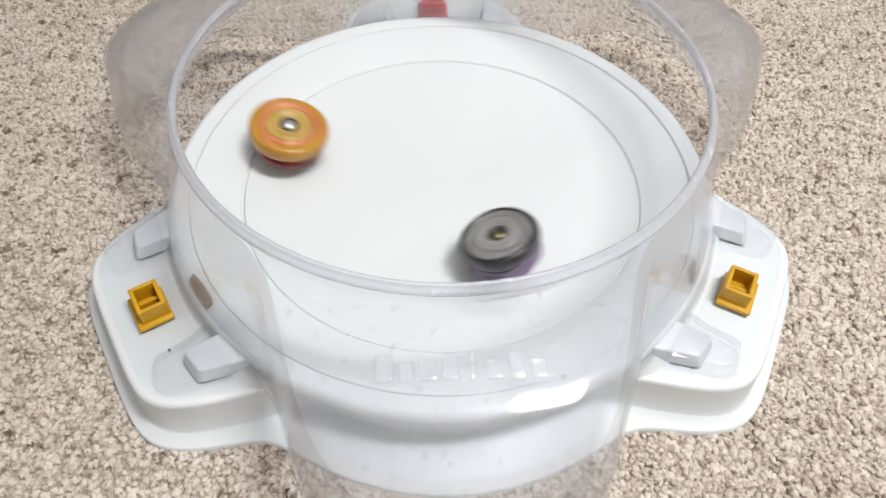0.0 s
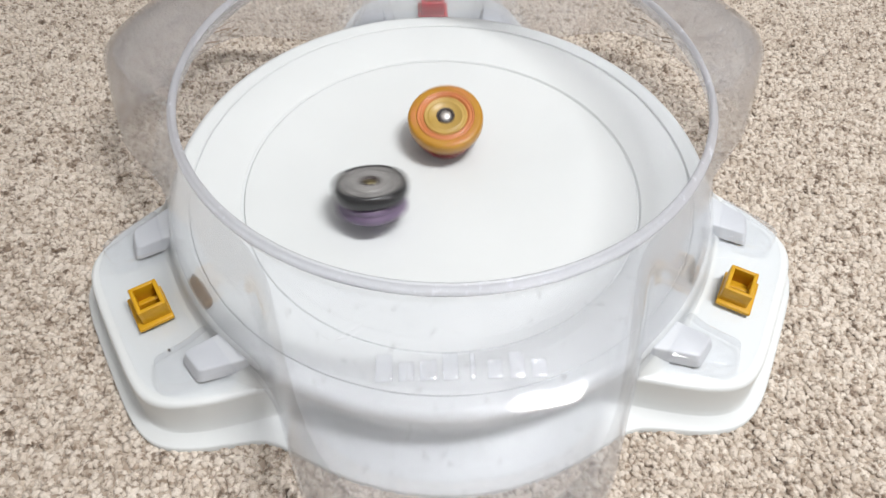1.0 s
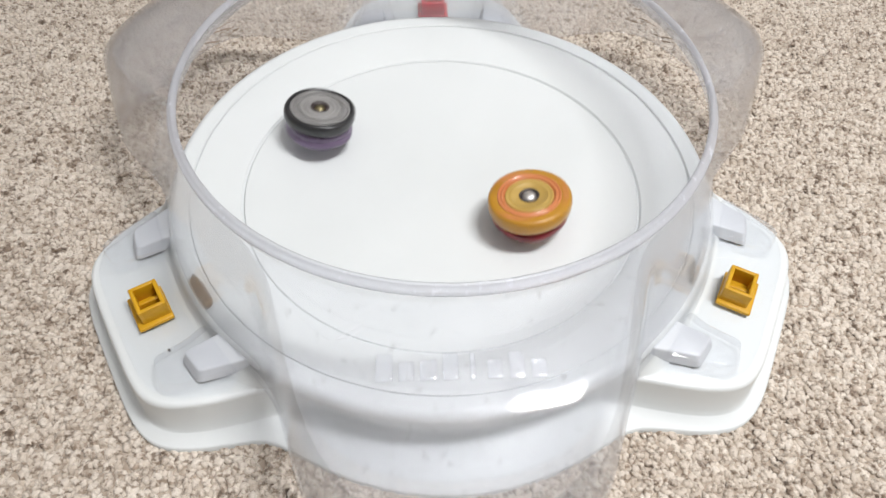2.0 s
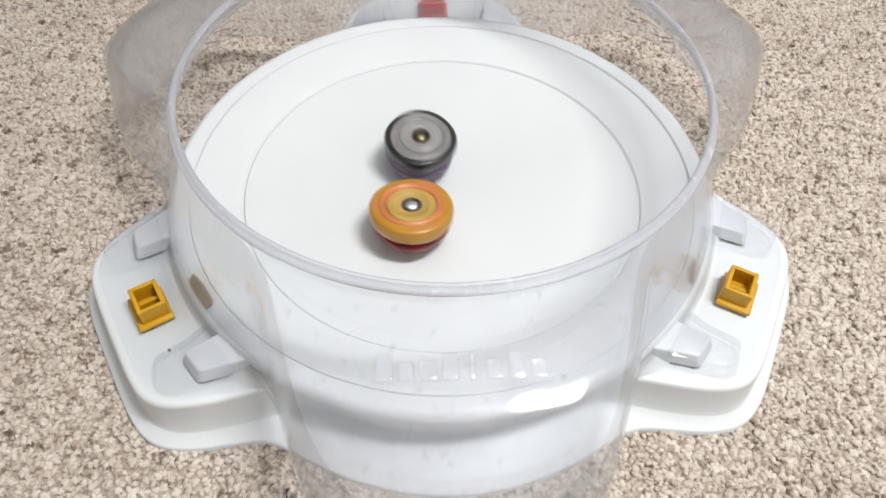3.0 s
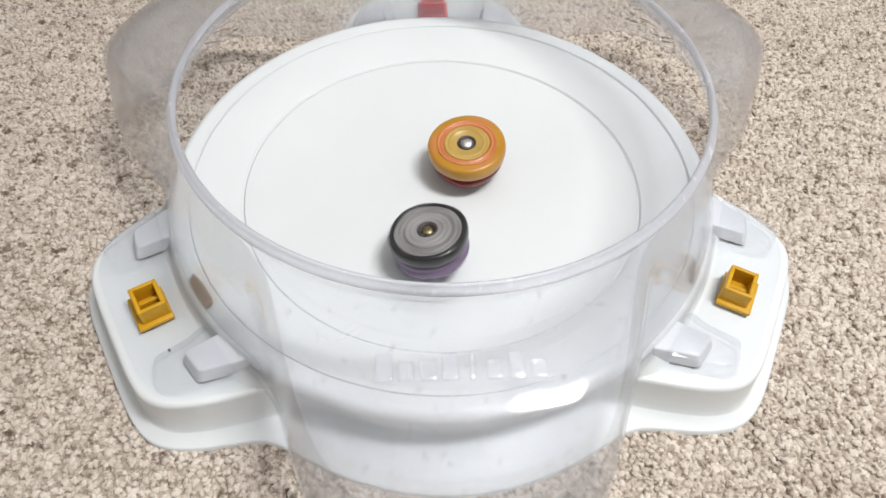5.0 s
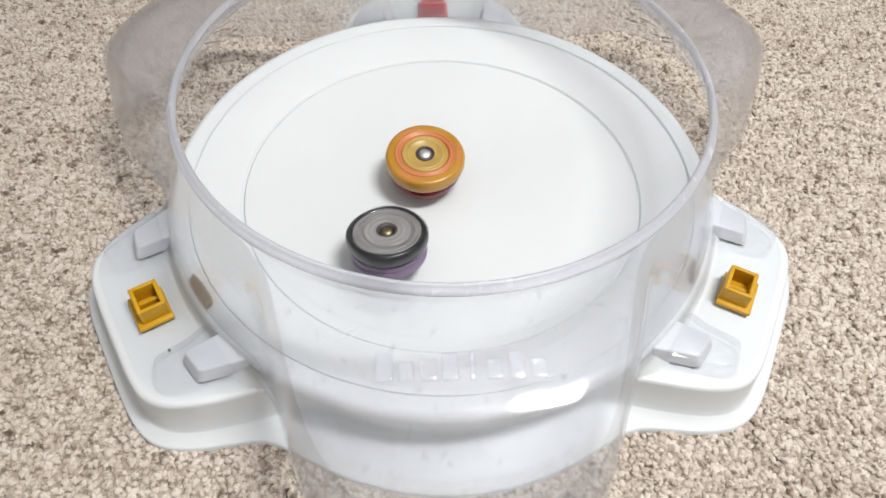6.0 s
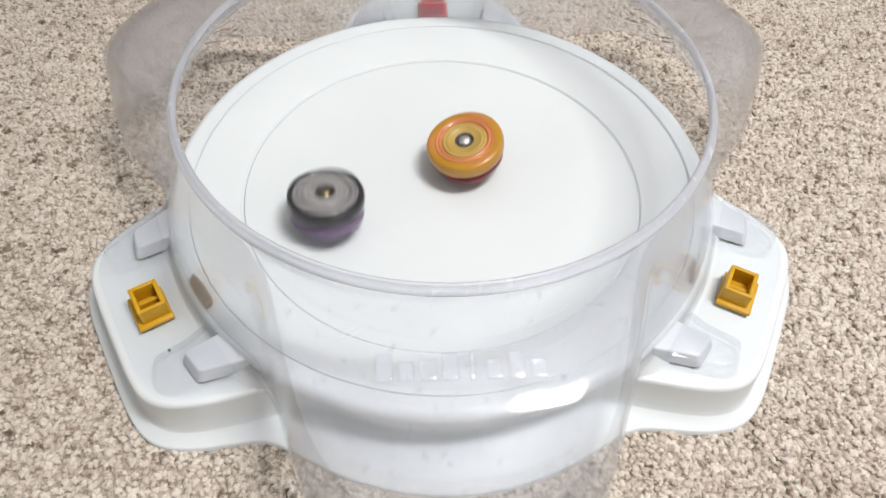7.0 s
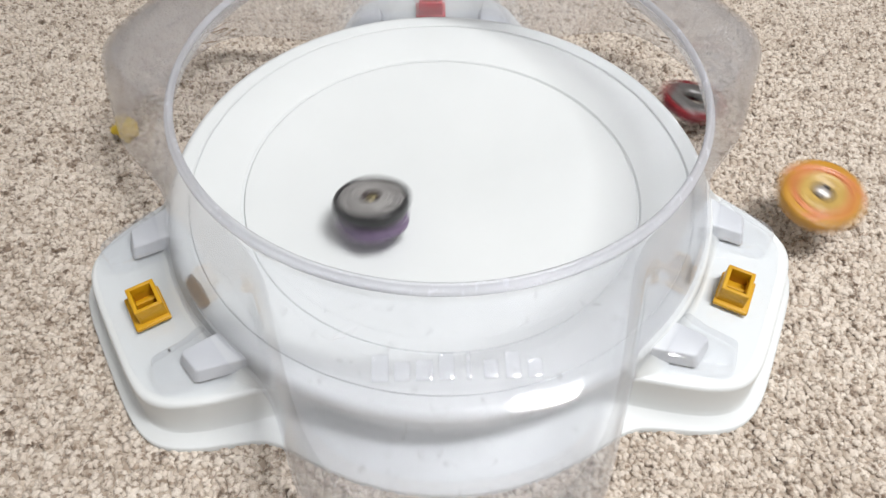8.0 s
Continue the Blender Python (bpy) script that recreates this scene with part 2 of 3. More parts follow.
def build_carpet():
    bm = bmesh.new()
    box(bm, 0, 0, -0.03, 4.0, 4.0, 0.0284)
    floor = tagged(part("floor", bm, BACKING, smooth=False), "brown woven backing of a looped carpet", "floor", kind="structure")
    # loops: small flattened knots in uneven rows
    rng = np.random.default_rng(4)
    sx, sy = 0.0030, 0.0028
    xs, ys = np.arange(-0.52, 0.53, sx), np.arange(-0.23, 0.31, sy)
    gx, gy = np.meshgrid(xs, ys)
    gx = gx + (np.arange(len(ys)) % 2)[:, None] * sx / 2
    c = np.c_[gx.ravel(), gy.ravel()]
    c += rng.normal(0, 0.0008, c.shape)
    # none under the arena
    c = c[np.hypot(c[:, 0], c[:, 1]) > 0.150]
    n = len(c)
    seg, levels = 5, ((1.0, -0.75), (0.92, 0.15), (0.52, 0.82))
    base = [(k * math.cos(2 * math.pi * i / seg), k * math.sin(2 * math.pi * i / seg), h) for k, h in levels for i in range(seg)] + [(0, 0, 1.0)]
    base = np.array(base)
    faces = []
    for l in range(2):
        for i in range(seg):
            j = (i + 1) % seg
            faces.append((l * seg + i, l * seg + j, (l + 1) * seg + j, (l + 1) * seg + i))
    top = [(2 * seg + i, 2 * seg + (i + 1) % seg, 3 * seg) for i in range(seg)]
    ang = rng.normal(math.pi / 2, 0.7, n)
    wide, slim, tall = rng.uniform(0.0019, 0.0036, n), rng.uniform(0.0016, 0.0026, n), rng.uniform(0.0010, 0.0018, n)
    small = rng.random(n) < 0.35
    wide[small] *= 0.62
    slim[small] *= 0.75
    lift = rng.normal(0, 0.0005, n) - 0.0010
    lx, ly = base[None, :, 0] * wide[:, None], base[None, :, 1] * slim[:, None]
    jig = 1 + rng.normal(0, 0.19, (n, len(base)))
    lx, ly = lx * jig, ly * jig
    px = c[:, :1] + lx * np.cos(ang)[:, None] - ly * np.sin(ang)[:, None]
    py = c[:, 1:] + lx * np.sin(ang)[:, None] + ly * np.cos(ang)[:, None]
    pz = lift[:, None] + base[None, :, 2] * tall[:, None] + rng.normal(0, 0.00018, (n, len(base)))
    co = np.stack([px, py, pz], 2).reshape(-1, 3)
    nb = len(base)
    quads = (np.array(faces)[None] + (np.arange(n) * nb)[:, None, None]).reshape(-1, 4)
    tris = (np.array(top)[None] + (np.arange(n) * nb)[:, None, None]).reshape(-1, 3)
    me = bpy.data.meshes.new("carpet_pile")
    loops = np.concatenate([quads.ravel(), tris.ravel()])
    starts = np.concatenate([np.arange(len(quads)) * 4, len(quads) * 4 + np.arange(len(tris)) * 3])
    me.vertices.add(len(co))
    me.vertices.foreach_set("co", co.ravel())
    me.loops.add(len(loops))
    me.loops.foreach_set("vertex_index", loops)
    me.polygons.add(len(starts))
    me.polygons.foreach_set("loop_start", starts)
    me.update(calc_edges=True)
    me.polygons.foreach_set("use_smooth", [True] * len(me.polygons))
    me.validate()
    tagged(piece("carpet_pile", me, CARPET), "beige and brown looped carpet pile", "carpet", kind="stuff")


# ---- the arena ----
LIP_R, LIP_Z, PLATE_Z = 0.1533, 0.039, 0.027


def base_radius(a, front, side, slant, round_r):
    return soft_max(wedge(off_axis(a, 90), front, side, slant, 12) or 1e-6, round_r, 40)


def build_base():
    base = thing("toy_arena", "white plastic toy battle arena with a round bowl and three lobes", "toy arena", pose(0, 0, 0, 0, 0, TURN))
    # bowl floor, with a fine groove at each ring
    def floor_z(r):
        if r < 0.118:
            return 0.0165 + 0.0109 * (r / 0.118) ** 2.2
        k = min(1.0, (r - 0.118) / 0.0345)
        return 0.0274 + 0.0114 * (k * 0.72 + 0.28 * math.sin(k * math.pi / 2))
    radii = [0.118 * i / 30 for i in range(30)] + [0.1160, 0.1168, 0.1173]
    prof = [(r, floor_z(r)) for r in radii]
    for at in (0.1180, 0.1459):
        prof += [(at - 0.00080, floor_z(at - 0.00080)), (at - 0.00062, floor_z(at) - 0.0013), (at + 0.00062, floor_z(at) - 0.0013), (at + 0.00080, floor_z(at + 0.00080))]
        prof += [(at + 0.00080 + d, floor_z(at + 0.00080 + d)) for d in ((0.0006, 0.0016, 0.005, 0.009, 0.013, 0.017, 0.021, 0.0245, 0.0262, 0.0268) if at < 0.13 else (0.0006, 0.0016, 0.004))]
    prof += [(0.1525, 0.0389), (0.1540, 0.0389), (0.1557, 0.0382), (0.1572, 0.0366), (0.1579, 0.034)]
    lathe("bowl", prof, WHITE, base, "shallow round white bowl with two ring grooves", 240)
    # the skirt: lip, lobe tables, walls and the flange on the carpet
    n = 480

    def tray(a):
        return 0.1745 + 0.006 * max(0.0, math.cos(3 * off_axis(a, 30))) ** 1.5
    levels = [
        (lambda a: 0.1579, 0.034), (lambda a: 0.1578, 0.0330), (lambda a: 0.1568, 0.0322), (lambda a: base_radius(a, 0.1590, 0.1100, 0.25, 0.1558), PLATE_Z + 0.0012),
        (lambda a: base_radius(a, 0.1600, 0.1100, 0.25, 0.1552), PLATE_Z),
        (lambda a: base_radius(a, 0.1975, 0.1062, 0.25, 0.1545), PLATE_Z), (lambda a: base_radius(a, 0.1990, 0.1072, 0.25, 0.1544), PLATE_Z - 0.0003),
        (lambda a: base_radius(a, 0.2000, 0.1079, 0.25, 0.1546), PLATE_Z - 0.0014), (lambda a: base_radius(a, 0.2004, 0.1082, 0.25, 0.1547), PLATE_Z - 0.003),
        (lambda a: base_radius(a, 0.2016, 0.1096, 0.25, 0.1500), 0.0075), (lambda a: base_radius(a, 0.2022, 0.1110, 0.25, 0.1510), 0.0050),
        (lambda a: base_radius(a, 0.2036, 0.1130, 0.26, 0.1550), 0.0040), (lambda a: base_radius(a, 0.2080, 0.1275, 0.30, tray(a) - 0.001), 0.0034),
        (lambda a: base_radius(a, 0.2090, 0.1285, 0.30, tray(a)), 0.0026), (lambda a: base_radius(a, 0.2090, 0.1285, 0.30, tray(a)), -0.0025)]
    verts, faces = [], []
    for fn, z in levels:
        for i in range(n):
            a = 2 * math.pi * i / n
            r = fn(a)
            verts.append((r * math.cos(a), r * math.sin(a), z))
    for k in range(len(levels) - 1):
        for i in range(n):
            j = (i + 1) % n
            faces.append((k * n + i, k * n + j, (k + 1) * n + j, (k + 1) * n + i))
    piece("skirt", mesh_of("skirt", verts, faces), WHITE, base, "white plastic skirt with three raised lobe tables")
    bm = bmesh.new()
    box(bm, 0.1770, 0.0271, PLATE_Z, 0.0012, 0.0007, 0.0022, 0.0002)
    part("dirt_speck", bm, SPECK, base, "dark speck of dirt", pose(0, 0, 0, 0, 0, 210))
    return base


def build_cover():
    """The clear cover: a flared drum with a rim and three outward pockets, open below."""
    cover = thing("clear_cover", "scuffed clear plastic arena cover with three pockets", "arena cover", pose(0, 0, PLATE_Z, 0, 0, TURN))
    n = 480

    def drum(z):
        return 0.1362 + (0.1612 - 0.1362) * (1 - z / 0.079) ** 1.15

    ROOF, DROP, REACH, N = 0.0405, 0.0340, 0.0725, 2.35

    def pocket(phi, z):
        # nearly upright wall below, then a tight shoulder and a flat roof that runs in to the drum
        k = min(1.0, z / ROOF)
        if z < ROOF:
            front, a = 0.2115 + 0.0020 * k, 0.1215 - 0.0025 * k
        else:
            q = min(1.0, (z - ROOF) / DROP)
            if q >= 0.9999:
                return 0.0
            front, a = 0.1388 + (REACH + 0.0022) * (1 - q ** N) ** (1 / N), 0.1190 - 0.012 * (1 - math.sqrt(1 - q * q))
        return wedge(phi, front, a, 0.27, 11 - 3.5 * k)

    zs = [0.0, 0.004, 0.012, 0.02, 0.03] + [ROOF + DROP * (1 - (1 - i / 16) ** N) ** (1 / N) for i in range(16)] + [ROOF + DROP * (1 - x ** N) ** (1 / N) for x in (0.03, 0.01)] + [0.07452, 0.0748, 0.077, 0.079]
    outer = []
    for z in zs:
        for i in range(n):
            a = 2 * math.pi * i / n
            outer.append((soft_max(pocket(off_axis(a, 30), z) or 1e-6, drum(z), 30), a, z))
    rim = [(0.1365, 0.0800), (0.1363, 0.0812), (0.1356, 0.0822), (0.1348, 0.0824), (0.1341, 0.0820), (0.1336, 0.0810), (0.1338, 0.0796)]
    T = 0.0018
    rows = []
    for k in range(len(zs)):
        rows.append([(r * math.cos(a), r * math.sin(a), z) for r, a, z in outer[k * n:(k + 1) * n]])
    for r, z in rim:
        rows.append([(r * math.cos(2 * math.pi * i / n), r * math.sin(2 * math.pi * i / n), z) for i in range(n)])
    for k in reversed(range(len(zs))):
        inset = 0.0022 if k == len(zs) - 1 else T
        dz = 0.0 if zs[k] < 0.055 else 0.0012
        rows.append([((r - inset) * math.cos(a), (r - inset) * math.sin(a), z - dz) for r, a, z in outer[k * n:(k + 1) * n]])
    rows.append(rows[0])
    verts = [v for row in rows[:-1] for v in row]
    faces, m = [], len(rows) - 1
    for k in range(m):
        for i in range(n):
            j, k2 = (i + 1) % n, (k + 1) % m
            faces.append((k * n + i, k * n + j, k2 * n + j, k2 * n + i))
    shell = piece("shell", mesh_of("shell", verts, faces), CLEAR, cover)
    # a crisp crease where the roofs meet the drum
    crease = [i for i, z in enumerate(zs) if 0.0740 < z < 0.0752]
    sharp = {k for k in crease} | {m - 1 - k for k in crease}
    ring_of = [i // n for i in range(len(verts))]
    for e in shell.data.edges:
        if ring_of[e.vertices[0]] == ring_of[e.vertices[1]] and ring_of[e.vertices[0]] in sharp:
            e.use_edge_sharp = True
    # the rim bead
    bead = [(0.1366, 0.0785), (0.1373, 0.0790), (0.1374, 0.0806), (0.1366, 0.0818), (0.1359, 0.0820), (0.1356, 0.0832), (0.1348, 0.0838), (0.1337, 0.0836), (0.1329, 0.0826), (0.1330, 0.0810), (0.1338, 0.0800), (0.1352, 0.0790), (0.1366, 0.0785)]
    lathe("rim", bead, RIM, cover, "rounded clear rim", 192)
    # clear foot plates on the lobe tables
    for k in range(3):
        axis = radians(90 + 120 * k)
        steps, top, bottom = 48, [], []
        for i in range(steps + 1):
            a = radians(-21.5 + 43 * i / steps)
            inner, outer_r = 0.1634, max(0.1640, wedge(a, 0.1950, 0.1046, 0.25, 12))
            for q in (inner, outer_r):
                top.append((q * math.cos(axis + a), q * math.sin(axis + a), 0.0018))
                bottom.append((q * math.cos(axis + a), q * math.sin(axis + a), 0.0003))
        m2 = len(top)
        fc = []
        for i in range(steps):
            b0 = 2 * i
            fc += [(b0, b0 + 1, b0 + 3, b0 + 2), (m2 + b0, m2 + b0 + 2, m2 + b0 + 3, m2 + b0 + 1), (b0 + 1, m2 + b0 + 1, m2 + b0 + 3, b0 + 3), (b0, b0 + 2, m2 + b0 + 2, m2 + b0)]
        fc += [(0, m2, m2 + 1, 1), (m2 - 2, m2 - 1, 2 * m2 - 1, 2 * m2 - 2)]
        piece("foot_plate", mesh_of("foot_plate", top + bottom, fc, False), PLATE, cover, "clear foot plate")
        for side in (-1, 1):
            build_tab(cover, 90 + 120 * k, side)
        build_socket(cover, 90 + 120 * k, RED if k == 0 else YELLOW)
    # the worn raised mark on the front pocket roof, as plain bars
    for i, (tall, wide) in enumerate(((0.0108, 0.0064), (0.0076, 0.0058), (0.0082, 0.0064), (0.0108, 0.0058), (0.0108, 0.0020), (0.0076, 0.0056), (0.0108, 0.0058), (0.0076, 0.0058))):
        x = -0.0290 + i * 0.0083
        up = (tall - 0.0076) / 2
        bm = bmesh.new()
        box(bm, 0, 0, -0.0006, wide, tall, 0.0010, 0.0006)
        part("raised_bar", bm, CLEAR, cover, m=pose(x, -0.1660 + up, 0.0731, 8, 0, 0))
    for x, y, turn, long in ((-0.0430, -0.1490, 28, 0.010), (-0.0405, -0.1500, 35, 0.008), (-0.0445, -0.1515, 15, 0.006)):
        bm = bmesh.new()
        box(bm, 0, 0, 0, long, 0.0003, 0.0002, 0.00005)
        part("scratch", bm, SCUFF, cover, "pale scratch", pose(x, y, 0.0746 - max(0.0, math.hypot(x, y) - 0.15) * 0.09, 5, 0, turn))
    # the near sockets' reflections low on the drum, painted as tan patches
    for middle, wide, low, high in ((-144.8, 4.8, 0.007, 0.0250), (-30.5, 5.2, 0.003, 0.0200)):
        verts, rows = [], 8
        for i in range(rows + 1):
            z = low + (high - low) * i / rows
            half = wide * (1 - abs(2 * i / rows - 1) ** 3) ** 0.5 * (0.75 + 0.25 * i / rows)
            for j in range(7):
                a = radians(middle - 1.5 + 3 * i / rows + half * (j / 3 - 1))
                verts.append(((drum(z) - 0.0024) * math.cos(a), (drum(z) - 0.0024) * math.sin(a), z))
        faces = [(i * 7 + j, i * 7 + j + 1, i * 7 + j + 8, i * 7 + j + 7) for i in range(rows) for j in range(6)]
        piece("socket_reflection", mesh_of("socket_reflection", verts, faces), TAN_REFLECTION, cover, "painted tan reflection of the socket")
    # streaks of dirt low on the two far pockets
    rng = random.Random(7)
    for first, low, high, top, count in ((30, 6, 17, 0.030, 16), (150, -17, -8, 0.014, 7)):
        for i in range(count):
            phi, z = radians(rng.uniform(low, high)), rng.uniform(0.003, top)
            r, a = pocket(phi, z) - 0.0022, radians(first) + phi
            bm = bmesh.new()
            box(bm, 0, 0, 0, 0.0003, rng.uniform(0.004, 0.012), rng.uniform(0.0003, 0.0009), 0.0001)
            part("dirt_streak", bm, GRIME, cover, m=pose(r * math.cos(a), r * math.sin(a), z, rng.uniform(-14, 14), 0, math.degrees(a) + rng.uniform(4, 24) * (1 if phi > 0 else -1)))
    return cover


def smooth_outline(points, steps=6):
    """A closed outline with every corner rounded by a small arc."""
    out = []
    for i, p in enumerate(points):
        p, before, after = Vector(p), Vector(points[i - 1]), Vector(points[(i + 1) % len(points)])
        cut = min(0.0032, (before - p).length * 0.45, (after - p).length * 0.45)
        a, b = p + (before - p).normalized() * cut, p + (after - p).normalized() * cut
        for j in range(steps + 1):
            t = j / steps
            out.append(a * (1 - t) ** 2 + p * 2 * t * (1 - t) + b * t * t)
    return out


def raised(outline, levels):
    """A moulded pad: the outline drawn in by (inset, z) level after level, closed on top and open below."""
    mid = sum(outline, Vector((0, 0))) / len(outline)
    n, verts, faces = len(outline), [], []
    for inset, z in levels:
        for p in outline:
            d = (p - mid)
            q = mid + d * max(0.0, 1 - inset / d.length)
            verts.append((q.x, q.y, z))
    for k in range(len(levels) - 1):
        for i in range(n):
            j = (i + 1) % n
            faces.append((k * n + i, k * n + j, (k + 1) * n + j, (k + 1) * n + i))
    faces.append(tuple((len(levels) - 1) * n + i for i in range(n)))
    return verts, faces


def build_tab(parent, turn, side):
    """A hollow clear tab at one end of a foot, over a solid white block."""
    pad = [(0.1560, 0.0262), (0.1650, 0.0292), (0.1860, 0.0318), (0.1885, 0.0480), (0.1830, 0.0525), (0.1660, 0.0572), (0.1520, 0.0600)]
    block = [(0.1420, 0.0335), (0.1738, 0.0358), (0.1712, 0.0528), (0.1400, 0.0605)]
    for name, pts, levels, material, label in (
            ("tab", pad, ((0, 0.0019), (0.0016, 0.0088), (0.0022, 0.0097), (0.0032, 0.0101)), STEP, "hollow clear tab"),
            ("block", block, ((0, 0.0019), (0.0024, 0.0078), (0.0029, 0.0086), (0.0038, 0.0090)), BLOCK, "solid white raised block")):
        verts, faces = raised(smooth_outline([(u, side * v) for u, v in pts]), levels)
        if side < 0:
            faces = [tuple(reversed(f)) for f in faces]
        me = mesh_of(name, verts, faces)
        piece(name, me, material, parent, label, pose(0, 0, 0, 0, 0, turn))


def build_socket(parent, turn, material):
    """A square plastic socket: base plate, hollow box, cross pin."""
    at = pose(0, 0, 0.0018, 0, 0, turn) @ pose(-0.0016, 0, 0)
    bm = bmesh.new()
    box(bm, 0.1786, 0, 0, 0.0178, 0.0225, 0.0026, 0.0009)
    foot = part("socket", bm, material, parent, "red square socket" if material is RED else "yellow square socket", at)
    bm = bmesh.new()
    for x, y, sx, sy in ((0.1715, 0, 0.0022, 0.0174), (0.1835, 0, 0.0022, 0.0174), (0.1775, 0.0076, 0.0112, 0.0022), (0.1775, -0.0076, 0.0112, 0.0022)):
        box(bm, x, y, 0.0022, sx, sy, 0.0100, 0.0006)
    part("box_wall", bm, material, foot)
    bm = bmesh.new()
    box(bm, 0.1775, -0.0010, 0.0026, 0.0112, 0.0022, 0.0046, 0.0004)
    part("cross_pin", bm, material, foot)


# ---- the spinning tops ----
def build_layer():
    layer = thing("orange_top_ring", "orange and coral plastic spinning top ring with steel bolt", "spinning top")
    R = 0.0238

    def lobes(a, r, z):
        return r * (1 + 0.010 * math.cos(3 * a) * (r > 0.02))
    ring = lathe("ring", [(0.009, 0.0), (0.0205, 0.0003), (0.0226, 0.0012), (0.0235, 0.0028), (R, 0.0050), (R, 0.0075), (0.0234, 0.0090), (0.0229, 0.0101), (0.0214, 0.0105), (0.0182, 0.0105)], ORANGE, layer, "glossy orange outer ring", wobble=lobes)
    lathe("band", [(0.0182, 0.0099), (0.0180, 0.0108), (0.0174, 0.0112), (0.0168, 0.0106), (0.0164, 0.0101), (0.0158, 0.0108), (0.0152, 0.0112), (0.0146, 0.0106), (0.0142, 0.0098), (0.0138, 0.0095)], CORAL, ring, "coral inner band")
    lathe("hub", [(0.0138, 0.0096), (0.0135, 0.0106), (0.0129, 0.0108), (0.0120, 0.0103), (0.0112, 0.0102), (0.0108, 0.0105), (0.0103, 0.0105), (0.0100, 0.0101), (0.0058, 0.0101), (0.0052, 0.0099)], TAN, ring, "tan yellow hub plate")
    lathe("screw_well", [(0.0058, 0.0100), (0.0056, 0.0106), (0.0051, 0.0107), (0.0044, 0.0098), (0.0039, 0.0088)], HOLE, ring)
    lathe("bolt", [(0.0041, 0.0088), (0.0039, 0.0099), (0.0031, 0.0108), (0.0017, 0.0113), (0, 0.0115)], STEEL, ring, "domed steel bolt")
    for i in range(3):
        bm = bmesh.new()
        box(bm, 0.0202, 0, 0.0096, 0.0034, 0.0100, 0.0012, 0.0004)
        part("blade", bm, CORAL, ring, m=pose(0, 0, 0, 0, 0, 120 * i))
    return layer, ring


def build_disc():
    disc = thing("metal_disc", "grey metal disc in a maroon plastic frame from the orange top", "spinning top disc")
    lathe("frame", [(0.0090, -0.0088), (0.0160, -0.0088), (0.0196, -0.0078), (0.0210, -0.0058), (0.0216, -0.0034), (0.0213, -0.0016), (0.0196, -0.0008), (0.0174, -0.0008), (0.0174, -0.003), (0.0090, -0.003)], MAROON, disc, "maroon plastic frame",
          wobble=lambda a, r, z: r * (1 + 0.025 * math.cos(4 * a) * (r > 0.018)))
    lathe("weight", [(0.0060, -0.0040), (0.0060, -0.0002), (0.0100, -0.0001), (0.0155, -0.0002), (0.0172, -0.0008), (0.0173, -0.0040), (0.0060, -0.0040)], CAST, disc, "cast grey metal weight",
          wobble=lambda a, r, z: r * (1 + 0.05 * math.cos(6 * a) * (r > 0.012)))
    return disc


def build_tip():
    tip = thing("yellow_tip", "small clear yellow plastic tip from the orange top", "spinning top tip")
    lathe("shaft", [(0, -0.0), (0.0022, 0.0004), (0.0032, 0.0022), (0.0040, 0.0060), (0.0090, 0.0082), (0.0098, 0.0094), (0.0096, 0.0112), (0.0070, 0.0118), (0.0058, 0.0125), (0.0056, 0.0165), (0.0030, 0.0168), (0.0028, 0.012), (0, 0.012)], AMBER, tip, n=48,
          wobble=lambda a, r, z: r * (1 + 0.06 * math.cos(8 * a) * (0.0065 < r)))
    for i in range(2):
        bm = bmesh.new()
        box(bm, 0.0060, 0, 0.0125, 0.0030, 0.0034, 0.0035, 0.0005)
        part("claw", bm, AMBER, tip, m=pose(0, 0, 0, 0, 0, 180 * i))
    return tip


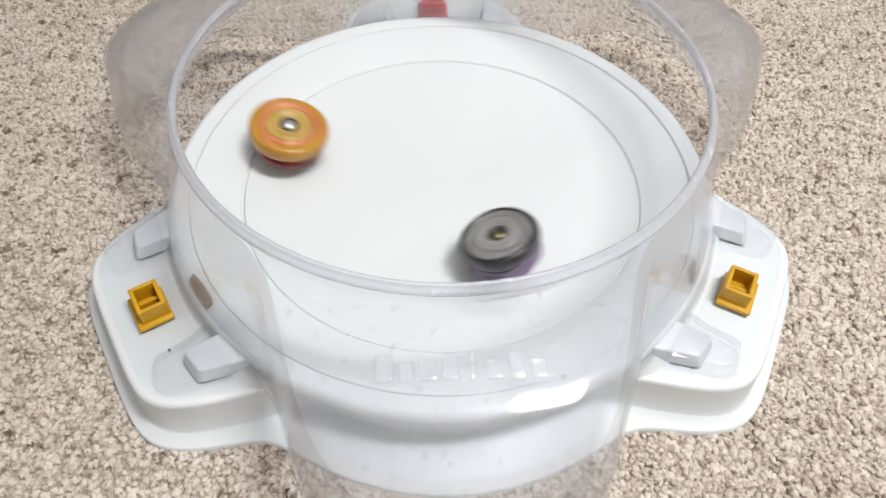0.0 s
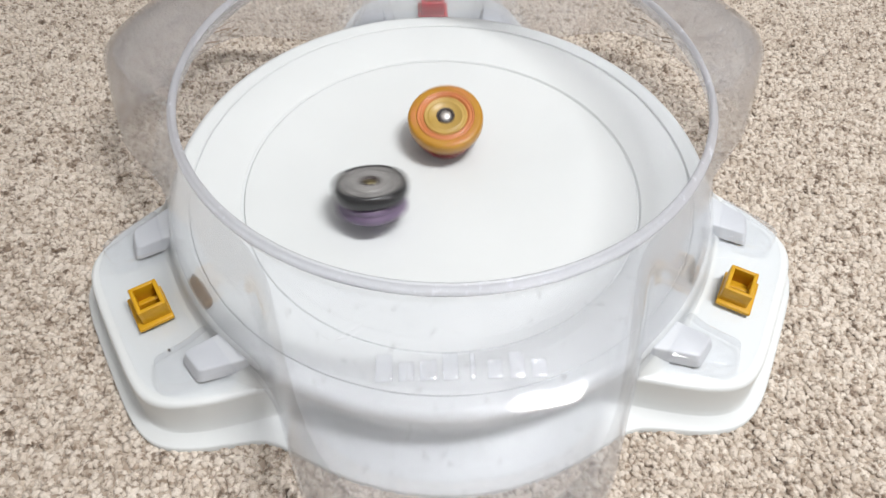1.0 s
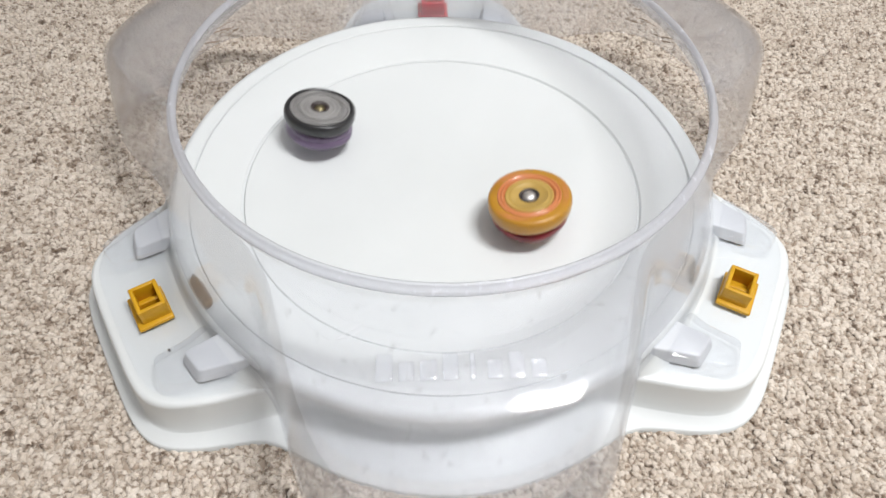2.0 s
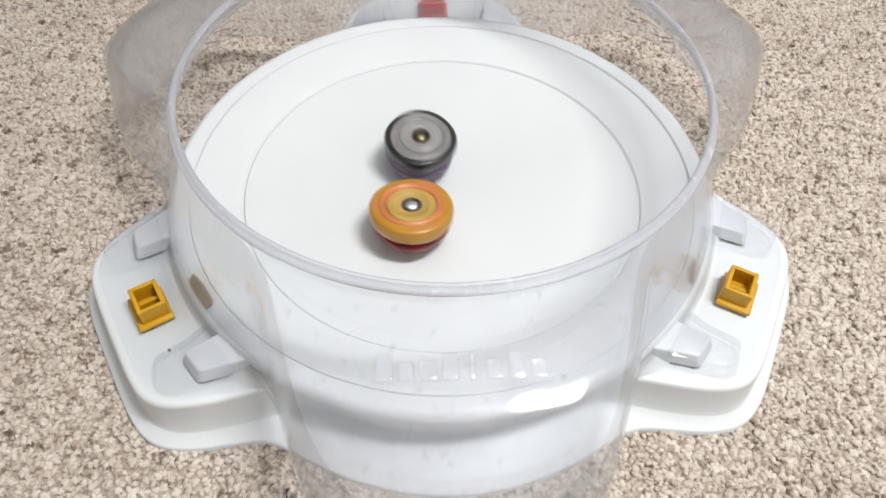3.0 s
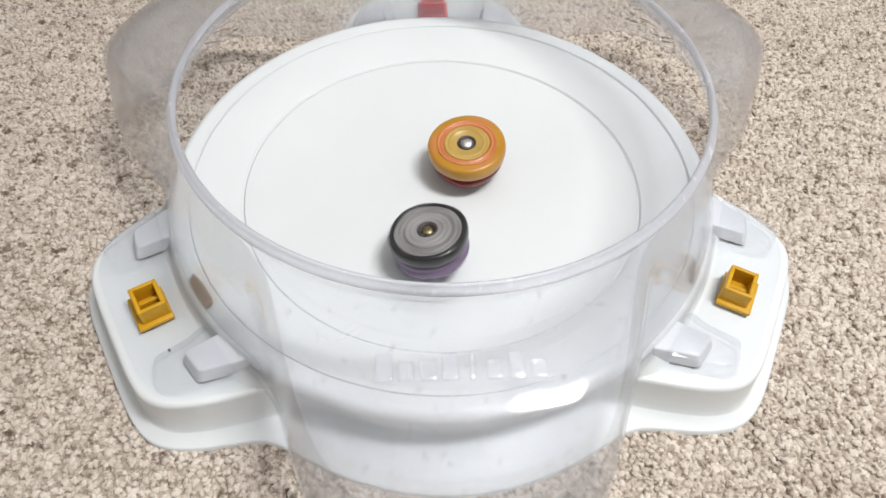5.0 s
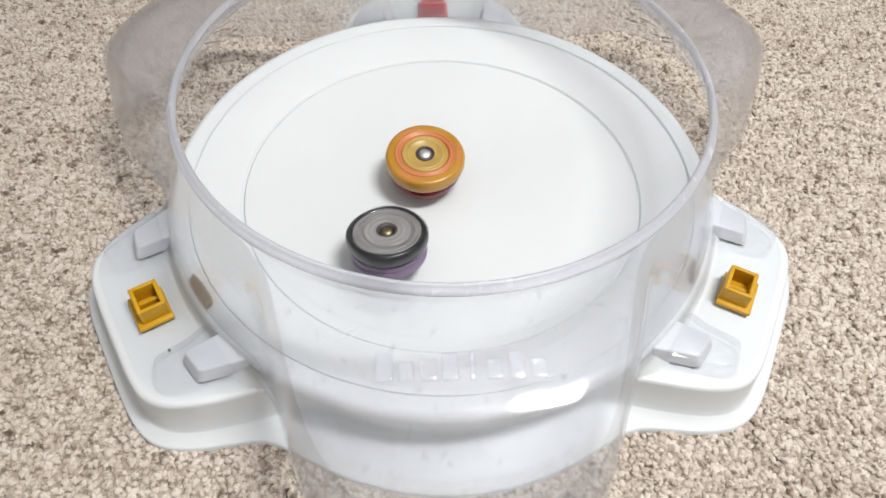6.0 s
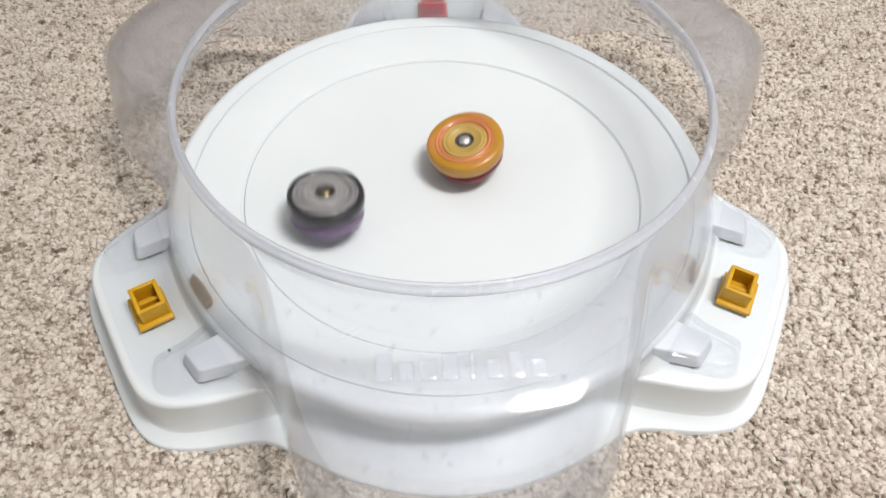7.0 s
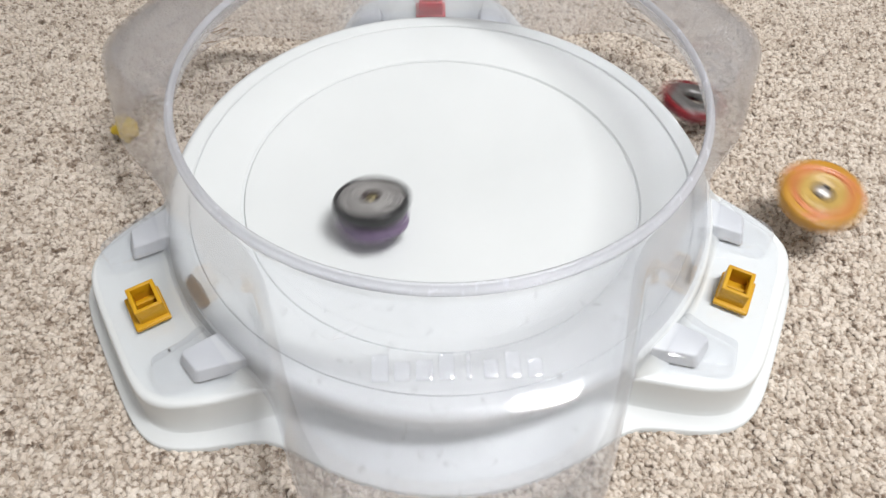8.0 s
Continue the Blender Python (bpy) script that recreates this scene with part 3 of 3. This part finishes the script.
def build_black_top():
    top = thing("black_top", "black and grey spinning top with purple disc and brass bolt", "spinning top")
    ring = lathe("ring", [(0.0120, 0.0198), (0.0192, 0.0200), (0.0210, 0.0208), (0.0217, 0.0224), (0.0219, 0.0248), (0.0217, 0.0268), (0.0211, 0.0281), (0.0202, 0.0285), (0.0190, 0.0284), (0.0184, 0.0278)], DARK, top, "gloss black outer ring",
          wobble=lambda a, r, z: r * (1 + 0.022 * math.cos(4 * a) * (r > 0.02)))
    lathe("face", [(0.0185, 0.0277), (0.0180, 0.0281), (0.0172, 0.0282), (0.0168, 0.0277), (0.0160, 0.0277), (0.0156, 0.0282), (0.0146, 0.0282), (0.0141, 0.0277), (0.0128, 0.0276)], GREY, ring, "dull grey top face")
    lathe("collar", [(0.0128, 0.0276), (0.0125, 0.0286), (0.0116, 0.0289), (0.0105, 0.0283), (0.0096, 0.0283), (0.0092, 0.0287), (0.0084, 0.0287), (0.0080, 0.0283), (0.0070, 0.0284), (0.0056, 0.0286)], PALE, ring, "pale grey inner collar")
    lathe("screw_well", [(0.0058, 0.0284), (0.0056, 0.0290), (0.0050, 0.0291), (0.0040, 0.0282), (0.0034, 0.0266)], HOLE, ring)
    lathe("bolt", [(0.0036, 0.0266), (0.0034, 0.0276), (0.0027, 0.0284), (0.0015, 0.0289), (0, 0.0290)], BRASS, ring, "domed brass bolt")
    lathe("disc", [(0.0060, 0.0084), (0.0150, 0.0086), (0.0190, 0.0098), (0.0205, 0.0118), (0.0208, 0.0140), (0.0200, 0.0150), (0.0194, 0.0158), (0.0202, 0.0168), (0.0203, 0.0186), (0.0192, 0.0197), (0.0120, 0.0199)], PURPLE, ring, "purple plastic disc", wobble=lambda a, r, z: r * (1 + 0.02 * math.cos(5 * a) * (r > 0.018)))
    lathe("tip", [(0, 0), (0.0024, 0.0004), (0.0036, 0.0025), (0.0050, 0.0060), (0.0085, 0.0080), (0.0085, 0.0095)], PURPLE, ring, n=48)
    for i in range(4):
        bm = bmesh.new()
        box(bm, 0.0165, 0, 0.0279, 0.0034, 0.0070, 0.0009, 0.0003)
        part("blade", bm, PALE, ring, m=pose(0, 0, 0, 0, 0, 90 * i))
    return top, ring


build_room()
build_carpet()
arena = build_base()
cover = build_cover()
(layer, layer_ring), disc, tip, (black_top, black_ring) = build_layer(), build_disc(), build_tip(), build_black_top()


def bowl_height(r):
    """The bowl's floor at a distance from its axis."""
    if r < 0.118:
        return 0.0165 + 0.0109 * (r / 0.118) ** 2.2
    return 0.0274 + (r - 0.118) * 0.36


def leaning(x, y, z, lx, ly):
    """A pose whose axis leans by lx degrees to +x and ly degrees to +y."""
    a = radians(math.hypot(lx, ly))
    if a < 1e-6:
        return pose(x, y, z)
    axis = Vector((-ly, lx, 0)).normalized()
    return Matrix.Translation((x, y, z)) @ Matrix.Rotation(a, 4, axis)


def top_pose(x, y, lx, ly):
    """A top that stands with its tip on the bowl."""
    return leaning(x, y, bowl_height(math.hypot(x, y)), lx, ly)


def motions():
    orange_rows = [
        (0, top_pose(-0.0977, 0.0232, 12, -1)), (0.1, top_pose(-0.0681, 0.0143, 10, -3)), (0.2, top_pose(-0.0375, 0.0040, 8, -5)), (0.3, top_pose(-0.0149, 0.0063, 6, -7)),
        (0.4, top_pose(-0.0001, 0.0218, 4, -9)), (0.5, top_pose(0.0079, 0.0418, 2, -12)), (0.6, top_pose(0.0117, 0.0585, 1, -13)), (0.7, top_pose(0.0094, 0.0685, 0, -14)),
        (0.8, top_pose(0.0056, 0.0696, -1, -14)), (0.9, top_pose(0.0019, 0.0601, -1, -15)), (1, top_pose(0.0024, 0.0480, -2, -15)), (1.1, top_pose(0.0131, 0.0371, -5, -13)),
        (1.2, top_pose(0.0427, 0.0463, -7, -12)), (1.3, top_pose(0.0535, 0.0622, -9, -11)), (1.4, top_pose(0.0408, 0.0681, -11, -10)), (1.5, top_pose(0.0312, 0.0661, -12, -9)),
        (1.6, top_pose(0.0376, 0.0474, -13, -3)), (1.7, top_pose(0.0437, 0.0223, -13, 2)), (1.95, top_pose(0.0535, -0.0197, -9, 5)), (2.3, top_pose(0.0396, -0.0564, -3, 9)),
        (2.55, top_pose(0.0176, -0.0604, -2, 9)), (2.8, top_pose(0.0004, -0.0513, -0, 9)), (2.9, top_pose(-0.0083, -0.0450, 1, 8)), (3, top_pose(-0.0168, -0.0373, 1, 7)),
        (3.1, top_pose(-0.0289, -0.0360, 3, 6)), (3.2, top_pose(-0.0384, -0.0354, 4, 4)), (3.3, top_pose(-0.0403, -0.0307, 5, 3)), (3.4, top_pose(-0.0392, -0.0246, 5, 1)),
        (3.5, top_pose(-0.0367, -0.0163, 5, -1)), (3.6, top_pose(-0.0327, -0.0055, 5, -3)), (3.7, top_pose(-0.0281, 0.0056, 5, -4)), (3.8, top_pose(-0.0281, 0.0164, 5, -5)),
        (3.9, top_pose(-0.0361, 0.0177, 5, -6)), (4, top_pose(-0.0377, 0.0105, 5, -7)), (4.1, top_pose(-0.0354, 0.0071, 4, -7)), (4.2, top_pose(-0.0299, 0.0067, 3, -7)),
        (4.3, top_pose(-0.0256, 0.0104, 2, -8)), (4.4, top_pose(-0.0189, 0.0135, 1, -8)), (4.5, top_pose(-0.0113, 0.0160, -1, -7)), (4.6, top_pose(-0.0048, 0.0192, -2, -7)),
        (4.7, top_pose(0.0011, 0.0200, -3, -6)), (5.05, top_pose(0.0172, 0.0190, -4, -4)), (5.45, top_pose(0.0139, 0.0107, -3, -2)), (5.8, top_pose(-0.0042, 0.0096, 1, -4)),
        (5.9, top_pose(-0.0095, 0.0105, 1, -4)), (6, top_pose(-0.0107, 0.0098, 1, -5)), (6.1, top_pose(-0.0124, 0.0075, 1, -5)), (6.2, top_pose(-0.0118, 0.0054, 1, -6)),
        (6.3, top_pose(-0.0091, 0.0074, 0, -7)), (6.4, top_pose(0.0001, 0.0348, -1, -7)), (6.5, top_pose(0.0028, 0.0421, -1, -8)), (6.6, top_pose(0.0080, 0.0445, -3, -7)),
        (6.7, top_pose(0.0121, 0.0444, -6, -7)), (6.8, top_pose(0.0140, 0.0409, -8, -6)), (6.9, top_pose(0.0169, 0.0338, -9, -6)), (7, top_pose(0.0183, 0.0225, -11, -5)),
        (7.1, top_pose(0.0168, 0.0096, -11, -4)), (7.2, top_pose(0.0189, -0.0025, -12, -3)), (7.3, top_pose(0.0751, 0.0573, -4, -8)), (7.4, top_pose(0.0794, 0.0687, 0, -10)),
    ]
    black_rows = [
        (0, top_pose(0.0393, -0.0596, -18, 8)), (0.1, top_pose(0.0620, -0.0558, -17, 8)), (0.2, top_pose(0.0662, -0.0472, -16, 8)), (0.3, top_pose(0.0490, -0.0430, -15, 8)),
        (0.4, top_pose(0.0174, -0.0379, -13, 9)), (0.5, top_pose(-0.0179, -0.0326, -12, 10)), (0.6, top_pose(-0.0484, -0.0267, -11, 11)), (0.7, top_pose(-0.0668, -0.0229, -9, 13)),
        (0.8, top_pose(-0.0714, -0.0237, -7, 15)), (0.9, top_pose(-0.0610, -0.0255, -4, 17)), (1, top_pose(-0.0397, -0.0263, -2, 18)), (1.1, top_pose(-0.0123, -0.0224, -1, 17)),
        (1.2, top_pose(-0.0072, -0.0375, -0, 16)), (1.3, top_pose(-0.0156, -0.0469, 1, 15)), (1.4, top_pose(-0.0286, -0.0441, 1, 14)), (1.5, top_pose(-0.0444, -0.0314, 2, 14)),
        (1.6, top_pose(-0.0584, -0.0153, 3, 14)), (1.7, top_pose(-0.0673, -0.0014, 4, 13)), (1.95, top_pose(-0.0803, 0.0276, 7, 8)), (2.3, top_pose(-0.0591, 0.0637, 10, 2)),
        (2.55, top_pose(-0.0293, 0.0658, 8, -2)), (2.8, top_pose(-0.0174, 0.0472, 6, -6)), (2.9, top_pose(-0.0198, 0.0364, 5, -6)), (3, top_pose(-0.0151, 0.0239, 4, -7)),
        (3.1, top_pose(-0.0004, 0.0173, 3, -8)), (3.2, top_pose(0.0187, 0.0222, 2, -8)), (3.3, top_pose(0.0354, 0.0281, 1, -8)), (3.4, top_pose(0.0442, 0.0340, 0, -8)),
        (3.5, top_pose(0.0446, 0.0348, -1, -8)), (3.6, top_pose(0.0386, 0.0333, -2, -8)), (3.7, top_pose(0.0313, 0.0287, -3, -7)), (3.8, top_pose(0.0310, 0.0202, -4, -7)),
        (3.9, top_pose(0.0504, 0.0149, -5, -7)), (4, top_pose(0.0648, 0.0092, -6, -6)), (4.1, top_pose(0.0698, 0.0063, -7, -5)), (4.2, top_pose(0.0680, 0.0028, -8, -4)),
        (4.3, top_pose(0.0610, -0.0003, -9, -3)), (4.4, top_pose(0.0497, -0.0068, -10, -2)), (4.5, top_pose(0.0378, -0.0166, -11, -1)), (4.6, top_pose(0.0278, -0.0288, -11, 1)),
        (4.7, top_pose(0.0208, -0.0394, -12, 2)), (4.95, top_pose(0.0020, -0.0570, -10, 4)), (5.2, top_pose(-0.0084, -0.0479, -8, 6)), (5.45, top_pose(0.0123, -0.0415, -6, 8)),
        (5.65, top_pose(0.0194, -0.0497, -5, 8)), (5.8, top_pose(0.0021, -0.0524, -4, 9)), (5.9, top_pose(-0.0163, -0.0555, -3, 9)), (6, top_pose(-0.0275, -0.0607, -2, 10)),
        (6.1, top_pose(-0.0282, -0.0645, -1, 10)), (6.2, top_pose(-0.0188, -0.0655, -0, 10)), (6.3, top_pose(-0.0062, -0.0554, -0, 10)), (6.4, top_pose(-0.0035, -0.0650, 0, 10)),
        (6.5, top_pose(0.0030, -0.0583, 1, 11)), (6.6, top_pose(-0.0034, -0.0367, 1, 11)), (6.7, top_pose(-0.0211, -0.0184, 0, 10)), (6.8, top_pose(-0.0418, -0.0082, -0, 10)),
        (6.9, top_pose(-0.0599, -0.0128, 0, 8)), (7, top_pose(-0.0648, -0.0332, 1, 7)), (7.1, top_pose(-0.0433, -0.0569, 1, 8)), (7.2, top_pose(-0.0093, -0.0552, 2, 10)),
        (7.3, top_pose(-0.0340, -0.0879, -0, 9)), (7.4, top_pose(-0.0384, -0.1020, -3, 8)), (7.5, top_pose(-0.0230, -0.0924, -2, 10)), (7.6, top_pose(0.0021, -0.0726, -2, 12)),
        (7.7, top_pose(-0.0337, -0.0914, 1, 12)), (7.8, top_pose(-0.0592, -0.1016, 4, 12)), (7.9, top_pose(-0.0517, -0.0737, -0, 16)), (8, top_pose(-0.0380, -0.0369, -2, 14)),
    ]
    # the orange top runs whole until the blow at 7.4 s, then its three pieces fly apart
    up = pose(0, 0, 0.0165)
    whole = [(t, m @ up) for t, m in orange_rows]
    walk(layer, whole + [(7.5, leaning(0.0593, 0.0512, 0.0553, 4, -6)), (7.6, leaning(0.0866, 0.1072, 0.0560, 2, -13)), (7.7, leaning(0.1137, 0.1017, 0.0404, 4, 6)),
                         (7.8, leaning(0.1607, 0.0836, 0.0262, -16, -14)), (7.9, leaning(0.1985, 0.0290, 0.0240, 2, 22)), (8.0, leaning(0.2215, -0.0118, 0.0300, -4, -9))])
    walk(disc, whole + [(7.5, leaning(0.0620, 0.0385, 0.0545, 4, -6)), (7.57, leaning(0.0195, -0.0275, 0.0423, 2, -12)), (7.6, leaning(0.0228, -0.0216, 0.0423, 6, -8)), (7.7, leaning(0.0595, 0.0430, 0.0549, 30, 14)),
                        (7.8, leaning(0.0936, 0.1249, 0.0557, 12, 14)), (7.9, leaning(0.1353, 0.1177, 0.0260, 58, 36)), (8.0, leaning(0.1735, 0.0910, 0.0225, 7, 3))])
    walk(tip, orange_rows + [(7.5, leaning(0.0240, 0.0012, 0.0522, -50, 10)), (7.6, leaning(-0.0965, 0.0165, 0.0394, -70, 40)), (7.7, leaning(-0.1779, 0.0482, 0.0110, -20, 60)),
                             (7.8, leaning(-0.1871, 0.0484, 0.0090, 20, 70)), (7.9, leaning(-0.2094, 0.0499, 0.0075, 60, 50)), (8.0, leaning(-0.2265, 0.0606, 0.0068, 80, 10))])
    walk(black_top, black_rows)
    for ring in (layer_ring, black_ring):
        walk(ring, [(k / 30, pose(0, 0, 0, 0, 0, -82 * k)) for k in range(241)])
    # the cover is knocked aside a little by the flying pieces
    rest = cover.matrix_basis.copy()
    walk(cover, [(0.0, rest), (7.55, rest), (7.6, rest), (7.7, Matrix.Translation((-0.0026, 0.0002, 0.0004)) @ rest), (7.8, Matrix.Translation((-0.0023, 0.0004, 0.0010)) @ rest),
                 (7.9, Matrix.Translation((-0.0019, 0.0002, 0.0004)) @ rest), (8.0, Matrix.Translation((-0.0015, 0, 0)) @ rest)])


motions()
